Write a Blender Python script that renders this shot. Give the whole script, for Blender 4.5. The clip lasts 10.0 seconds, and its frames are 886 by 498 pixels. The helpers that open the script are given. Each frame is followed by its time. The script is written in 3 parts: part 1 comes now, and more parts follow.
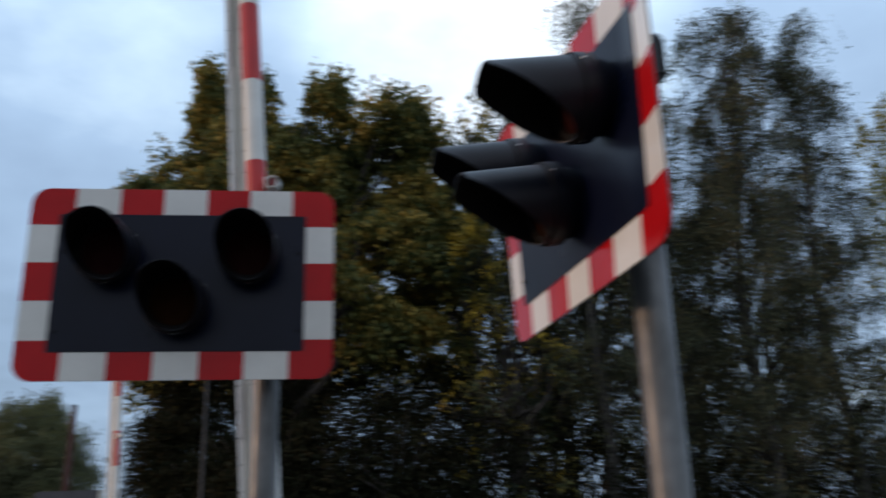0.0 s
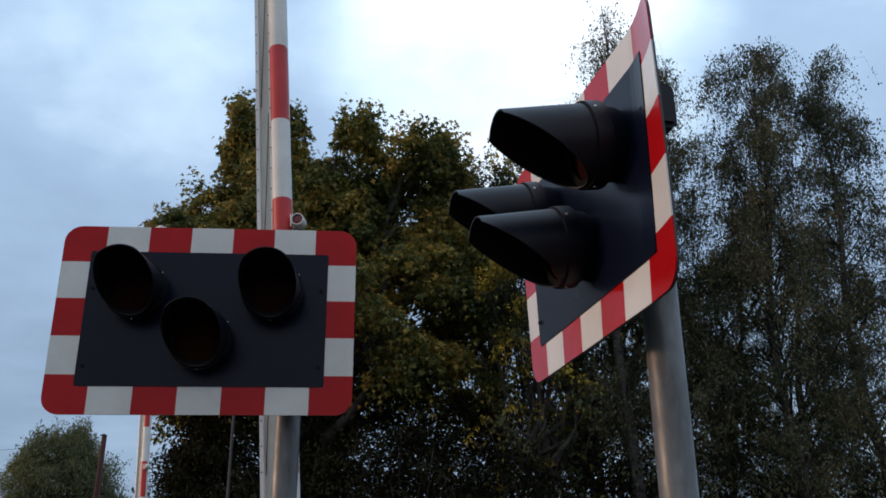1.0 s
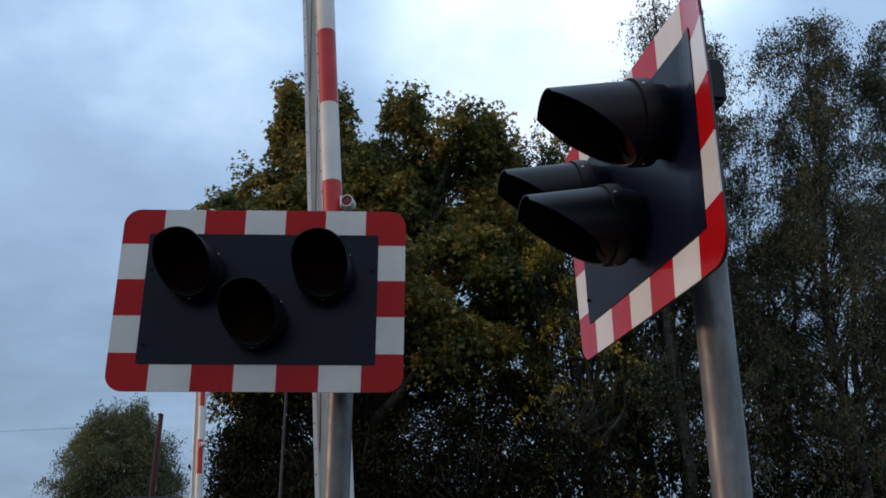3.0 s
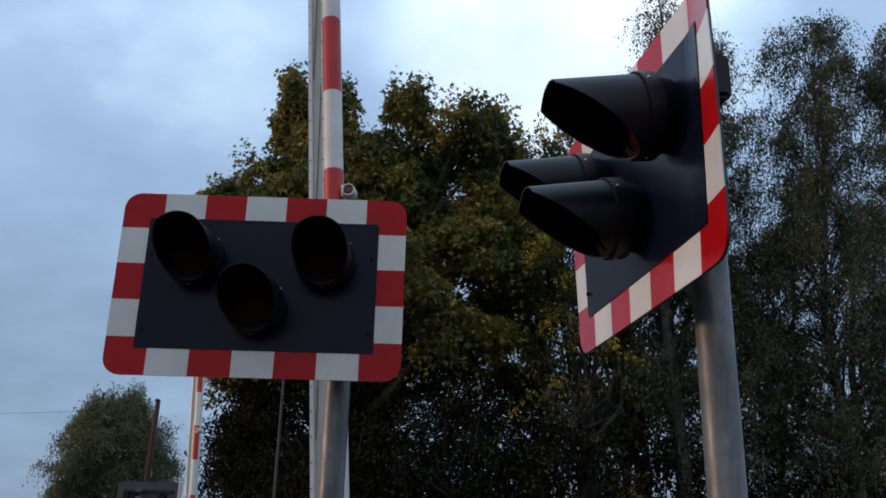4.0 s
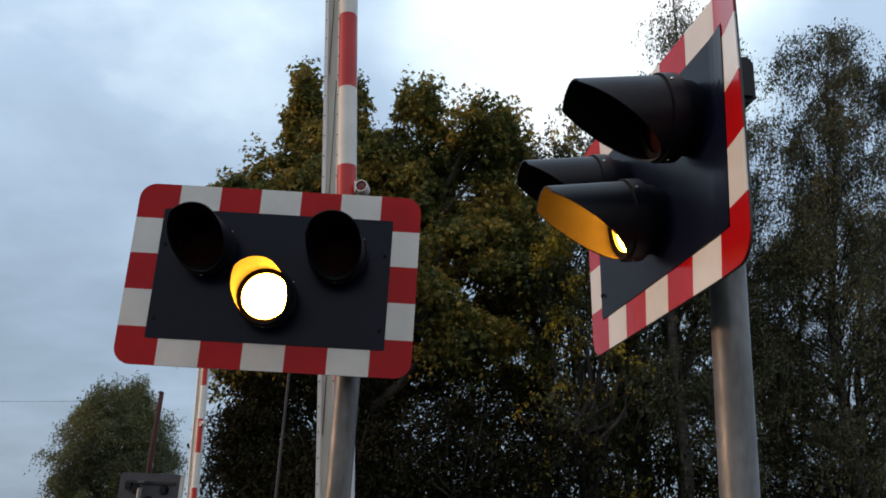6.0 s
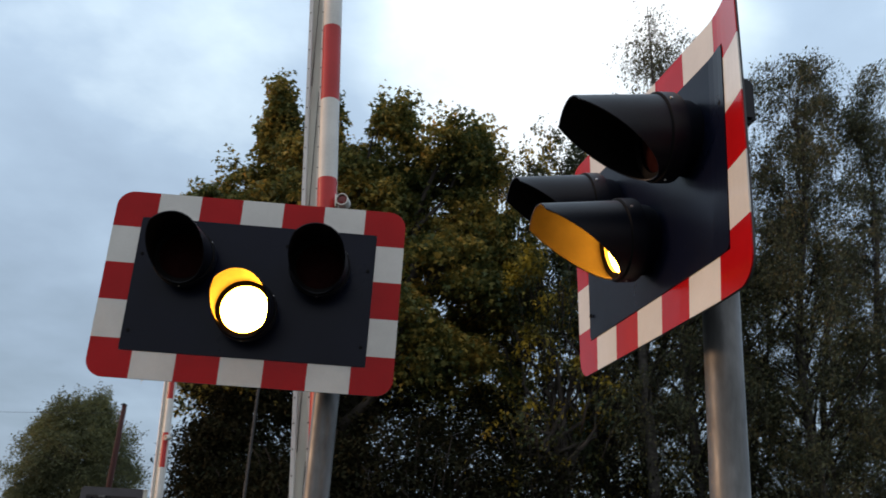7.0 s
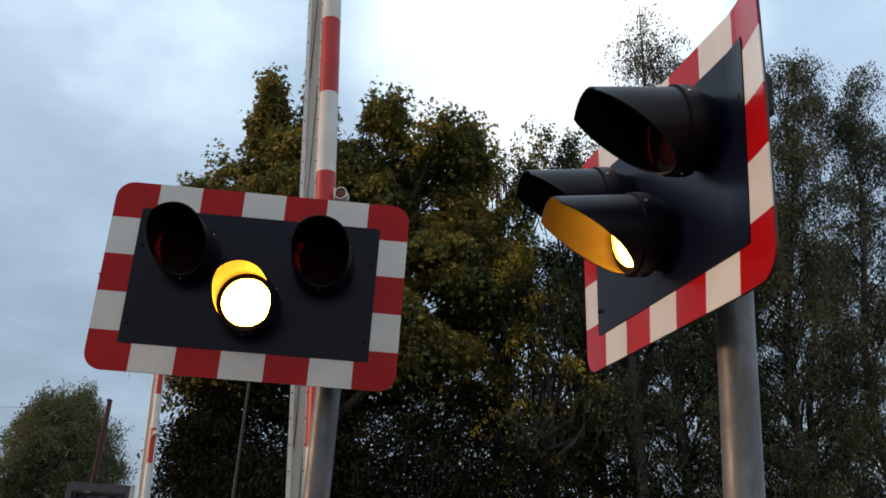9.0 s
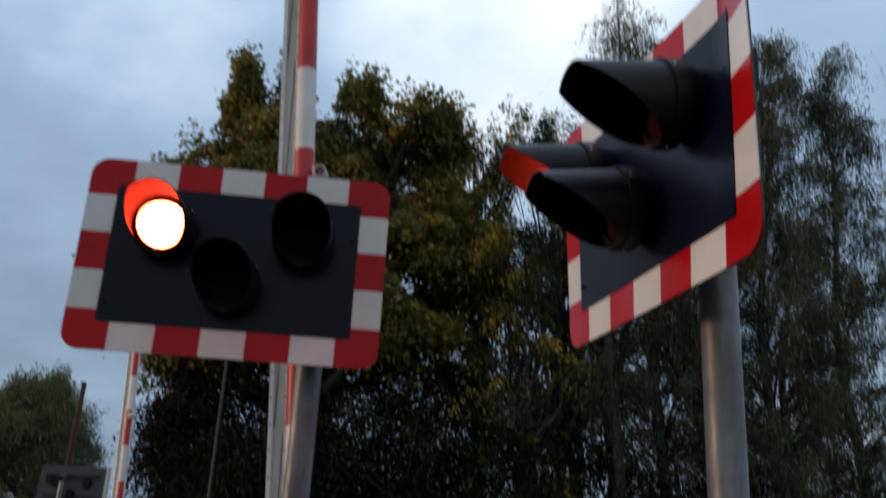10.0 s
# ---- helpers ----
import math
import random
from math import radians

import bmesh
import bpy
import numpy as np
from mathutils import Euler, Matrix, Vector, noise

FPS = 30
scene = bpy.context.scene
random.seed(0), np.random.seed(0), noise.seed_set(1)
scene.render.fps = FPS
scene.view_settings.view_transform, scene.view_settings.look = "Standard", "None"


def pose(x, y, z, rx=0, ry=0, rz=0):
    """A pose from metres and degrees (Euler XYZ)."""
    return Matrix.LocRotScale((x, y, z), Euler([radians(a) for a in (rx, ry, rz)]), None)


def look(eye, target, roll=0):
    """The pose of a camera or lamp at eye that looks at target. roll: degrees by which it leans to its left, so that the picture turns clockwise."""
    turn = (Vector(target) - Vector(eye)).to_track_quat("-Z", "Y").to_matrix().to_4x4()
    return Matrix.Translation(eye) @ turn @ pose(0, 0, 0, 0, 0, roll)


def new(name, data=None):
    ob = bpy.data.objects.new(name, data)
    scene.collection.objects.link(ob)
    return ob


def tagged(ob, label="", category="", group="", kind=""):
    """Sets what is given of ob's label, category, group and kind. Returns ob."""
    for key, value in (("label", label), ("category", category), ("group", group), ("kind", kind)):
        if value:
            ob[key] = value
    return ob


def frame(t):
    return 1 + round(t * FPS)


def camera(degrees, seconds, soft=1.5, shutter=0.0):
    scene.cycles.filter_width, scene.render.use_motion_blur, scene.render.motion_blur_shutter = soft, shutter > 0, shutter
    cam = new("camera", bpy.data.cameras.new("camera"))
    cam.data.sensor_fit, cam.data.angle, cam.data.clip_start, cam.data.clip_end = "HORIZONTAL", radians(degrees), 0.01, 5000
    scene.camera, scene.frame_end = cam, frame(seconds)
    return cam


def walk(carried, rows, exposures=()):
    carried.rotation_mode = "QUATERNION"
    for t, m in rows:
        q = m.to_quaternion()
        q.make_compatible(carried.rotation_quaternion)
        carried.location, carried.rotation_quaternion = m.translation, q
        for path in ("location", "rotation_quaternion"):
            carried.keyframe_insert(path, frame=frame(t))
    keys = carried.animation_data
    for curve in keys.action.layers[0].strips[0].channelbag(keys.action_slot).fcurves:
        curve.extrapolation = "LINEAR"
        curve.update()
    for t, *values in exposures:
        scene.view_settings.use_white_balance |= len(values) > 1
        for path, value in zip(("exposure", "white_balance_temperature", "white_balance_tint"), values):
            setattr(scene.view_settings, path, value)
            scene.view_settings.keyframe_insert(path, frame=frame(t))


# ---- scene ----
cam = camera(54.8, 10.0, soft=1.7, shutter=0.9)
PATH = [
    (0, (0.664, -3.354, 1.654), (0.881, -1.462, 2.264), -1.6),
    (0.1, (0.677, -3.367, 1.663), (0.941, -1.479, 2.27), -2.0),
    (0.3, (0.676, -3.387, 1.655), (0.986, -1.509, 2.269), -2.2),
    (0.5, (0.682, -3.409, 1.653), (0.942, -1.531, 2.288), -0.7),
    (0.7, (0.692, -3.425, 1.667), (0.886, -1.544, 2.319), 0.0),
    (1, (0.698, -3.42, 1.66), (0.846, -1.547, 2.344), -0.5),
    (1.5, (0.706, -3.427, 1.653), (0.86, -1.552, 2.331), -0.7),
    (2, (0.697, -3.436, 1.649), (0.828, -1.568, 2.35), 0.3),
    (2.5, (0.688, -3.447, 1.645), (0.761, -1.563, 2.311), 0.7),
    (3, (0.689, -3.451, 1.642), (0.728, -1.557, 2.285), 0.1),
    (4.5, (0.688, -3.442, 1.634), (0.726, -1.541, 2.252), 1.9),
    (5, (0.683, -3.442, 1.634), (0.709, -1.538, 2.244), 1.9),
    (5.5, (0.675, -3.446, 1.625), (0.684, -1.542, 2.237), 2.8),
    (7, (0.599, -3.379, 1.64), (0.691, -1.496, 2.307), 3.7),
    (7.5, (0.567, -3.367, 1.643), (0.692, -1.488, 2.317), 4.1),
    (8, (0.549, -3.359, 1.636), (0.665, -1.481, 2.315), 4.0),
    (8.5, (0.54, -3.348, 1.636), (0.663, -1.47, 2.311), 4.0),
    (9, (0.532, -3.338, 1.633), (0.655, -1.456, 2.297), 3.9),
    (9.5, (0.526, -3.339, 1.634), (0.659, -1.457, 2.298), 3.9),
    (9.8, (0.516, -3.327, 1.625), (0.674, -1.448, 2.294), 3.4),
    (9.9, (0.507, -3.336, 1.621), (0.681, -1.454, 2.276), 3.4),
    (10, (0.513, -3.313, 1.62), (0.695, -1.423, 2.246), 3.2),
]
WALK = [(t, Vector(eye), Vector(target), roll) for t, eye, target, roll in PATH]


def onward(a, b, t):
    """The pose that carries the glide from row a to row b on to the time t, so that the camera does not stop at the clip's ends."""
    k = (t - a[0]) / (b[0] - a[0])
    return t, a[1].lerp(b[1], k), a[2].lerp(b[2], k), a[3] + (b[3] - a[3]) * k


WALK = [onward(WALK[1], WALK[0], -0.1)] + WALK + [onward(WALK[-2], WALK[-1], 10.1)]
walk(cam, [(t, look(eye, target, roll)) for t, eye, target, roll in WALK], exposures=[
    (0.0, 0.16, 6050, 10), (0.6, 0.26, 6300, 10), (1.2, 0.04, 5950, 10), (2.5, 0.0, 5850, 10), (5.2, -0.02, 5850, 10),
    (5.5, 0.18, 6500, 10), (7.0, 0.21, 6650, 10), (9.0, 0.21, 6650, 10), (9.1, 0.21, 6850, 18), (9.5, 0.21, 6850, 18),
    (9.8, -0.2, 5950, 4), (10.0, -0.15, 6200, 10)])

# ---- world, sun, exposure ----
SUN_AZ, SUN_EL = radians(-88), radians(9)
world = bpy.data.worlds.new("sky")
scene.world = world
world.use_nodes = True
wn, wl = world.node_tree.nodes, world.node_tree.links
wn.clear()


def wnode(kind, **inputs):
    n = wn.new(kind)
    for k, v in inputs.items():
        n.inputs[k.replace("_", " ")].default_value = v
    return n


def wmath(op, a, b=None):
    n = wn.new("ShaderNodeMath")
    n.operation = op
    for i, v in enumerate((a, b)):
        if v is None:
            continue
        if isinstance(v, (int, float)):
            n.inputs[i].default_value = v
        else:
            wl.new(v, n.inputs[i])
    return n.outputs[0]


sky = wn.new("ShaderNodeTexSky")
sky.sky_type, sky.sun_disc = "NISHITA", False
sky.sun_elevation, sky.sun_rotation = SUN_EL, SUN_AZ
sky_lit = wn.new("ShaderNodeVectorMath")
sky_lit.operation = "SCALE"
sky_lit.inputs["Scale"].default_value = 0.10
wl.new(sky.outputs[0], sky_lit.inputs[0])
way = wn.new("ShaderNodeTexCoord").outputs["Generated"]
split = wn.new("ShaderNodeSeparateXYZ")
wl.new(way, split.inputs[0])
# cloud sheet seen in perspective: direction divided by its height
height = wmath("ADD", wmath("MAXIMUM", split.outputs[2], 0.0), 0.25)
flat = wn.new("ShaderNodeCombineXYZ")
wl.new(wmath("DIVIDE", split.outputs[0], height), flat.inputs[0])
wl.new(wmath("DIVIDE", split.outputs[1], height), flat.inputs[1])
flat.inputs[2].default_value = 3.1
big = wnode("ShaderNodeTexNoise", Scale=1.1, Detail=4.0, Roughness=0.5, Distortion=0.3)
fine = wnode("ShaderNodeTexNoise", Scale=4.5, Detail=5.0, Roughness=0.55)
wl.new(flat.outputs[0], big.inputs["Vector"])
wl.new(flat.outputs[0], fine.inputs["Vector"])
# thin bright cloud high in front, where the low cloud breaks
aim = wn.new("ShaderNodeVectorMath")
aim.operation = "DOT_PRODUCT"
wl.new(way, aim.inputs[0])
aim.inputs[1].default_value = Vector((0.15, 0.82, 0.55)).normalized()
thin = wn.new("ShaderNodeMapRange")
thin.interpolation_type = "SMOOTHSTEP"
wl.new(aim.outputs["Value"], thin.inputs[0])
thin.inputs[1].default_value, thin.inputs[2].default_value = 0.962, 1.0
mixed = wmath("ADD", wmath("ADD", wmath("MULTIPLY", big.outputs[0], 0.60), wmath("MULTIPLY", fine.outputs[0], 0.25)), 0.098)
mixed = wmath("ADD", mixed, wmath("MULTIPLY", thin.outputs[0], 0.28))
mixed = wmath("ADD", mixed, wmath("MULTIPLY", split.outputs[2], 0.05))
ramp = wn.new("ShaderNodeValToRGB")
wl.new(mixed, ramp.inputs[0])
el = ramp.color_ramp.elements
el[0].position, el[0].color = 0.36, (0.29, 0.39, 0.51, 1)
el[1].position, el[1].color = 0.86, (1.15, 1.2, 1.25, 1)
for p, c in ((0.50, (0.37, 0.49, 0.65, 1)), (0.60, (0.44, 0.58, 0.755, 1)), (0.71, (0.68, 0.84, 0.98, 1))):
    e = el.new(p)
    e.color = c
over = wn.new("ShaderNodeMix")
over.data_type = "RGBA"
over.inputs["Factor"].default_value = 0.88
wl.new(sky_lit.outputs[0], over.inputs["A"])
# behind the camera the cloud is a plain pale grey
grey = wn.new("ShaderNodeMapRange")
wl.new(split.outputs[1], grey.inputs[0])
grey.inputs[1].default_value, grey.inputs[2].default_value = 0.35, -0.45
grey.inputs[3].default_value, grey.inputs[4].default_value = 0.0, 0.8
veil = wn.new("ShaderNodeMix")
veil.data_type = "RGBA"
wl.new(grey.outputs[0], veil.inputs["Factor"])
wl.new(ramp.outputs[0], veil.inputs["A"])
veil.inputs["B"].default_value = (0.49, 0.50, 0.52, 1)
wl.new(veil.outputs["Result"], over.inputs["B"])
back = wnode("ShaderNodeBackground", Strength=1.0)
# overcast: brightest overhead, and brighter behind the camera than before it
lift = wmath("ADD", wmath("MULTIPLY", wmath("MAXIMUM", split.outputs[2], 0.0), 0.62), 0.765)
wl.new(wmath("MULTIPLY", lift, wmath("SUBTRACT", 1.15, wmath("MULTIPLY", split.outputs[1], 0.15))), back.inputs[1])
wl.new(over.outputs["Result"], back.inputs[0])
wl.new(back.outputs[0], wn.new("ShaderNodeOutputWorld").inputs[0])

sun = new("sun", bpy.data.lights.new("sun", "SUN"))
sun.data.energy, sun.data.angle, sun.data.color = 1.4, radians(8), (1.0, 0.60, 0.34)
sun.matrix_basis = look((-9, 4, 6), (-9 + 1.0, 4 - 0.04, 6 - 0.16))


# ---- materials ----
def mat(name, color, rough=0.6, metal=0.0, dark=0.75, scale=12.0, fine=90.0, bump=0.15, spread=0.1, coat=0.0, stretch=(1, 1, 1), gloss=0.5):
    """A painted, moulded or metal surface: stains at one scale, grain at another, and a fine relief."""
    m = bpy.data.materials.new(name)
    m.use_nodes = True
    n, l = m.node_tree.nodes, m.node_tree.links
    b = n["Principled BSDF"]
    b.inputs["Metallic"].default_value = metal
    b.inputs["Coat Weight"].default_value = coat
    b.inputs["Specular IOR Level"].default_value = gloss
    tc, mp = n.new("ShaderNodeTexCoord"), n.new("ShaderNodeMapping")
    mp.inputs["Scale"].default_value = stretch
    l.new(tc.outputs["Object"], mp.inputs[0])
    stain, grain = n.new("ShaderNodeTexNoise"), n.new("ShaderNodeTexNoise")
    stain.inputs["Scale"].default_value, stain.inputs["Detail"].default_value = scale, 5
    grain.inputs["Scale"].default_value, grain.inputs["Detail"].default_value = fine, 3
    l.new(mp.outputs[0], stain.inputs[0])
    l.new(mp.outputs[0], grain.inputs[0])
    cr = n.new("ShaderNodeValToRGB")
    cr.color_ramp.elements[0].position, cr.color_ramp.elements[1].position = 0.32, 0.62
    cr.color_ramp.elements[0].color = (*[c * dark for c in color], 1)
    cr.color_ramp.elements[1].color = (*color, 1)
    l.new(stain.outputs[0], cr.inputs[0])
    mx = n.new("ShaderNodeMix")
    mx.data_type, mx.blend_type = "RGBA", "MULTIPLY"
    mx.inputs["Factor"].default_value = spread * 2
    l.new(cr.outputs[0], mx.inputs["A"])
    l.new(grain.outputs[0], mx.inputs["B"])
    l.new(mx.outputs["Result"], b.inputs["Base Color"])
    mr = n.new("ShaderNodeMapRange")
    l.new(stain.outputs[0], mr.inputs[0])
    mr.inputs[3].default_value, mr.inputs[4].default_value = min(1, rough + spread), max(0.03, rough - spread)
    l.new(mr.outputs[0], b.inputs["Roughness"])
    bp = n.new("ShaderNodeBump")
    bp.inputs["Strength"].default_value, bp.inputs["Distance"].default_value = bump, 0.003
    l.new(grain.outputs[0], bp.inputs["Height"])
    l.new(bp.outputs[0], b.inputs["Normal"])
    return m


def leaf_mat(name, colors, tints=0.5, patch=0.5, through_light=0.25, gloss=0.18):
    """Foliage: each leaf has its own colour, and whole boughs turn colour together."""
    m = bpy.data.materials.new(name)
    m.use_nodes = True
    n, l = m.node_tree.nodes, m.node_tree.links
    b = n["Principled BSDF"]
    geo, tc = n.new("ShaderNodeNewGeometry"), n.new("ShaderNodeTexCoord")
    bough = n.new("ShaderNodeTexNoise")
    bough.inputs["Scale"].default_value, bough.inputs["Detail"].default_value = patch, 3
    l.new(tc.outputs["Object"], bough.inputs[0])
    sp = n.new("ShaderNodeMapRange")
    l.new(bough.outputs[0], sp.inputs[0])
    sp.inputs[1].default_value, sp.inputs[2].default_value = 0.3, 0.7
    mix = n.new("ShaderNodeMix")
    mix.inputs["Factor"].default_value = tints
    l.new(sp.outputs[0], mix.inputs["A"])
    l.new(geo.outputs["Random Per Island"], mix.inputs["B"])
    cr = n.new("ShaderNodeValToRGB")
    l.new(mix.outputs["Result"], cr.inputs[0])
    els = cr.color_ramp.elements
    els[0].position, els[0].color = 0.15, (*colors[0], 1)
    els[1].position, els[1].color = 0.9, (*colors[-1], 1)
    for i, c in enumerate(colors[1:-1], 1):
        e = els.new(0.15 + 0.75 * i / (len(colors) - 1))
        e.color = (*c, 1)
    l.new(cr.outputs[0], b.inputs["Base Color"])
    b.inputs["Roughness"].default_value, b.inputs["Specular IOR Level"].default_value = 0.6, gloss
    tr = n.new("ShaderNodeBsdfTranslucent")
    l.new(cr.outputs[0], tr.inputs[0])
    ms = n.new("ShaderNodeMixShader")
    ms.inputs[0].default_value = through_light
    out = n["Material Output"]
    l.new(b.outputs[0], ms.inputs[1])
    l.new(tr.outputs[0], ms.inputs[2])
    l.new(ms.outputs[0], out.inputs[0])
    return m


def lit_mat(name, color, strength, dots=0.0):
    """A lit lens: a cluster of small bright points behind ribbed plastic."""
    m = bpy.data.materials.new(name)
    m.use_nodes = True
    n, l = m.node_tree.nodes, m.node_tree.links
    n.clear()
    em = n.new("ShaderNodeEmission")
    em.inputs[0].default_value = (*color, 1)
    em.inputs[1].default_value = strength
    if dots:
        tc, vo = n.new("ShaderNodeTexCoord"), n.new("ShaderNodeTexVoronoi")
        vo.inputs["Scale"].default_value = 130
        l.new(tc.outputs["Object"], vo.inputs[0])
        mr = n.new("ShaderNodeMapRange")
        l.new(vo.outputs["Distance"], mr.inputs[0])
        mr.inputs[1].default_value, mr.inputs[2].default_value = 0.1, 0.7
        mr.inputs[3].default_value, mr.inputs[4].default_value = strength, strength * (1 - dots)
        l.new(mr.outputs[0], em.inputs[1])
    l.new(em.outputs[0], n.new("ShaderNodeOutputMaterial").inputs[0])
    return m


RED = mat("red_sheeting", (0.43, 0.007, 0.010), 0.11, dark=0.85, scale=5, fine=140, bump=0.02, spread=0.05, gloss=0.17)
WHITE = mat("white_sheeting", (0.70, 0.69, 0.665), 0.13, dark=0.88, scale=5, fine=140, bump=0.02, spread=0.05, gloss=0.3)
PANEL = mat("dark_panel", (0.0038, 0.0058, 0.0175), 0.30, dark=0.8, scale=4, fine=160, bump=0.04, spread=0.08, gloss=0.17)
BACK = mat("grey_back", (0.060, 0.060, 0.072), 0.55, scale=4)
BLACK = mat("black_plastic", (0.0036, 0.0052, 0.0120), 0.45, dark=0.7, scale=9, fine=200, bump=0.12, spread=0.07, gloss=0.27)
INNER = mat("matt_black", (0.007, 0.0065, 0.0075), 0.75, dark=0.7, bump=0.1, gloss=0.12)
GALV = mat("galvanised_steel", (0.20, 0.205, 0.212), 0.44, 0.3, dark=0.5, scale=14, fine=60, bump=0.3, spread=0.24, stretch=(1, 1, 0.35))
ALU = mat("weathered_aluminium", (0.74, 0.75, 0.76), 0.5, 0.05, dark=0.85, scale=5, stretch=(1, 1, 0.2))
CREAM = mat("cream_skirt", (0.74, 0.72, 0.65), 0.7, dark=0.75, scale=6, fine=50, bump=0.3, spread=0.14, stretch=(1, 1, 0.15))
BOOMRED = mat("boom_red", (0.55, 0.022, 0.024), 0.45, dark=0.8, scale=3, fine=80, bump=0.06)
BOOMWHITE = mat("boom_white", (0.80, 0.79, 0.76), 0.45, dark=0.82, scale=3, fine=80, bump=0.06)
SCREW = mat("steel_screw", (0.5, 0.5, 0.5), 0.3, 0.9)
REDGLASS = mat("dark_red_lens", (0.16, 0.006, 0.007), 0.35, bump=0.3, fine=60, coat=0.1)
BARK = mat("bark", (0.055, 0.045, 0.038), 0.9, dark=0.5, scale=6, fine=40, bump=0.6, spread=0.2, stretch=(1, 1, 0.3))
BIRCHBARK = mat("birch_bark", (0.075, 0.068, 0.06), 0.85, dark=0.3, scale=5, fine=40, bump=0.4, spread=0.2, stretch=(1, 1, 3))
POLEWOOD = mat("creosoted_wood", (0.075, 0.020, 0.017), 0.85, dark=0.6, scale=3, fine=30, bump=0.4, spread=0.15, stretch=(1, 1, 0.1))
DARKSTEEL = mat("dark_steel", (0.014, 0.012, 0.013), 0.6, dark=0.7)
WIRE = mat("wire", (0.03, 0.03, 0.035), 0.6)
MACHINE = mat("machine_grey", (0.30, 0.31, 0.31), 0.5, scale=3)
GROUND = mat("rough_ground", (0.055, 0.06, 0.035), 0.95, dark=0.5, scale=0.35, fine=9, bump=0.8, spread=0.25)
AMBER_LIT = lit_mat("lit_amber_lens", (1.0, 0.36, 0.022), 150, 0.3)
RED_LIT = lit_mat("lit_red_lens", (1.0, 0.045, 0.016), 170, 0.5)
LAMP_LIT = lit_mat("lit_street_lamp", (1.0, 0.45, 0.08), 8)


def lens_mat(name, color):
    """Unlit ribbed lens: deep colour under clear plastic with upright ribs."""
    m = mat(name, color, 0.85, dark=0.7, scale=20, bump=0.0, gloss=0.0)
    n, l = m.node_tree.nodes, m.node_tree.links
    tc, wv, bp = n.new("ShaderNodeTexCoord"), n.new("ShaderNodeTexWave"), n.new("ShaderNodeBump")
    wv.wave_type, wv.bands_direction = "BANDS", "X"
    wv.inputs["Scale"].default_value = 36
    l.new(tc.outputs["Object"], wv.inputs[0])
    bp.inputs["Strength"].default_value, bp.inputs["Distance"].default_value = 0.5, 0.003
    l.new(wv.outputs[1], bp.inputs["Height"])
    l.new(bp.outputs[0], n["Principled BSDF"].inputs["Normal"])
    return m


AMBER_OFF = lens_mat("dark_amber_lens", (0.032, 0.013, 0.006))
RED_OFF = lens_mat("dark_red_ribbed_lens", (0.028, 0.009, 0.009))


# ---- mesh helpers ----
def part(name, bm, material, parent=None, label="", smooth=False):
    """Links a bmesh (or a mesh) as one object under a thing or a part."""
    if isinstance(bm, bpy.types.Mesh):
        me = bm
    else:
        me = bpy.data.meshes.new(name)
        bmesh.ops.recalc_face_normals(bm, faces=bm.faces)
        bm.to_mesh(me)
        bm.free()
    mats = material if isinstance(material, (list, tuple)) else [material]
    if not me.materials:
        for x in mats:
            me.materials.append(x)
    if smooth:
        me.shade_smooth()
        me.set_sharp_from_angle(angle=radians(40))
    ob = new(name, me)
    ob.parent = parent
    if label:
        ob["label"] = label
    return ob


def thing(name, at, rz, label, category, group="", kind=""):
    ob = new(name)
    ob.empty_display_size = 0.2
    ob.matrix_basis = pose(*at, 0, 0, rz)
    return tagged(ob, label, category, group, kind)


def prism(poly, y0, y1, bevel=0.0):
    """A flat shape in x and z, between two depths."""
    bm = bmesh.new()
    a = [bm.verts.new((x, y0, z)) for x, z in poly]
    b = [bm.verts.new((x, y1, z)) for x, z in poly]
    bm.faces.new(a)
    bm.faces.new(b[::-1])
    k = len(poly)
    for i in range(k):
        bm.faces.new((a[i], b[i], b[(i + 1) % k], a[(i + 1) % k]))
    if bevel:
        bmesh.ops.bevel(bm, geom=bm.edges[:], offset=bevel, segments=2, affect="EDGES", clamp_overlap=True)
    return bm


def box(sx, sy, sz, at=(0, 0, 0), bevel=0.004):
    bm = bmesh.new()
    bmesh.ops.create_cube(bm, size=1, matrix=Matrix.Translation(at) @ Matrix.Diagonal((sx, sy, sz, 1)))
    if bevel:
        bmesh.ops.bevel(bm, geom=bm.edges[:], offset=bevel, segments=2, affect="EDGES", clamp_overlap=True)
    return bm


def lathe(profile, axis="Y", segs=40, cap=True):
    """Turns (radius, position) pairs about an axis."""
    bm = bmesh.new()
    rings = []
    for r, p in profile:
        ring = []
        for i in range(segs):
            a = 2 * math.pi * i / segs
            u, v = max(r, 1e-4) * math.cos(a), max(r, 1e-4) * math.sin(a)
            ring.append(bm.verts.new((u, p, v) if axis == "Y" else (u, v, p)))
        rings.append(ring)
    for a, b in zip(rings, rings[1:]):
        for i in range(segs):
            j = (i + 1) % segs
            bm.faces.new((a[i], a[j], b[j], b[i]))
    if cap:
        bm.faces.new(rings[0])
        bm.faces.new(rings[-1][::-1])
    return bm


def rounded(w, h, r, segs=8):
    pts = []
    for cx, cz, a0 in ((w / 2 - r, h / 2 - r, 0), (-w / 2 + r, h / 2 - r, 90), (-w / 2 + r, -h / 2 + r, 180), (w / 2 - r, -h / 2 + r, 270)):
        for i in range(segs + 1):
            a = radians(a0 + 90 * i / segs)
            pts.append((cx + r * math.cos(a), cz + r * math.sin(a)))
    return pts


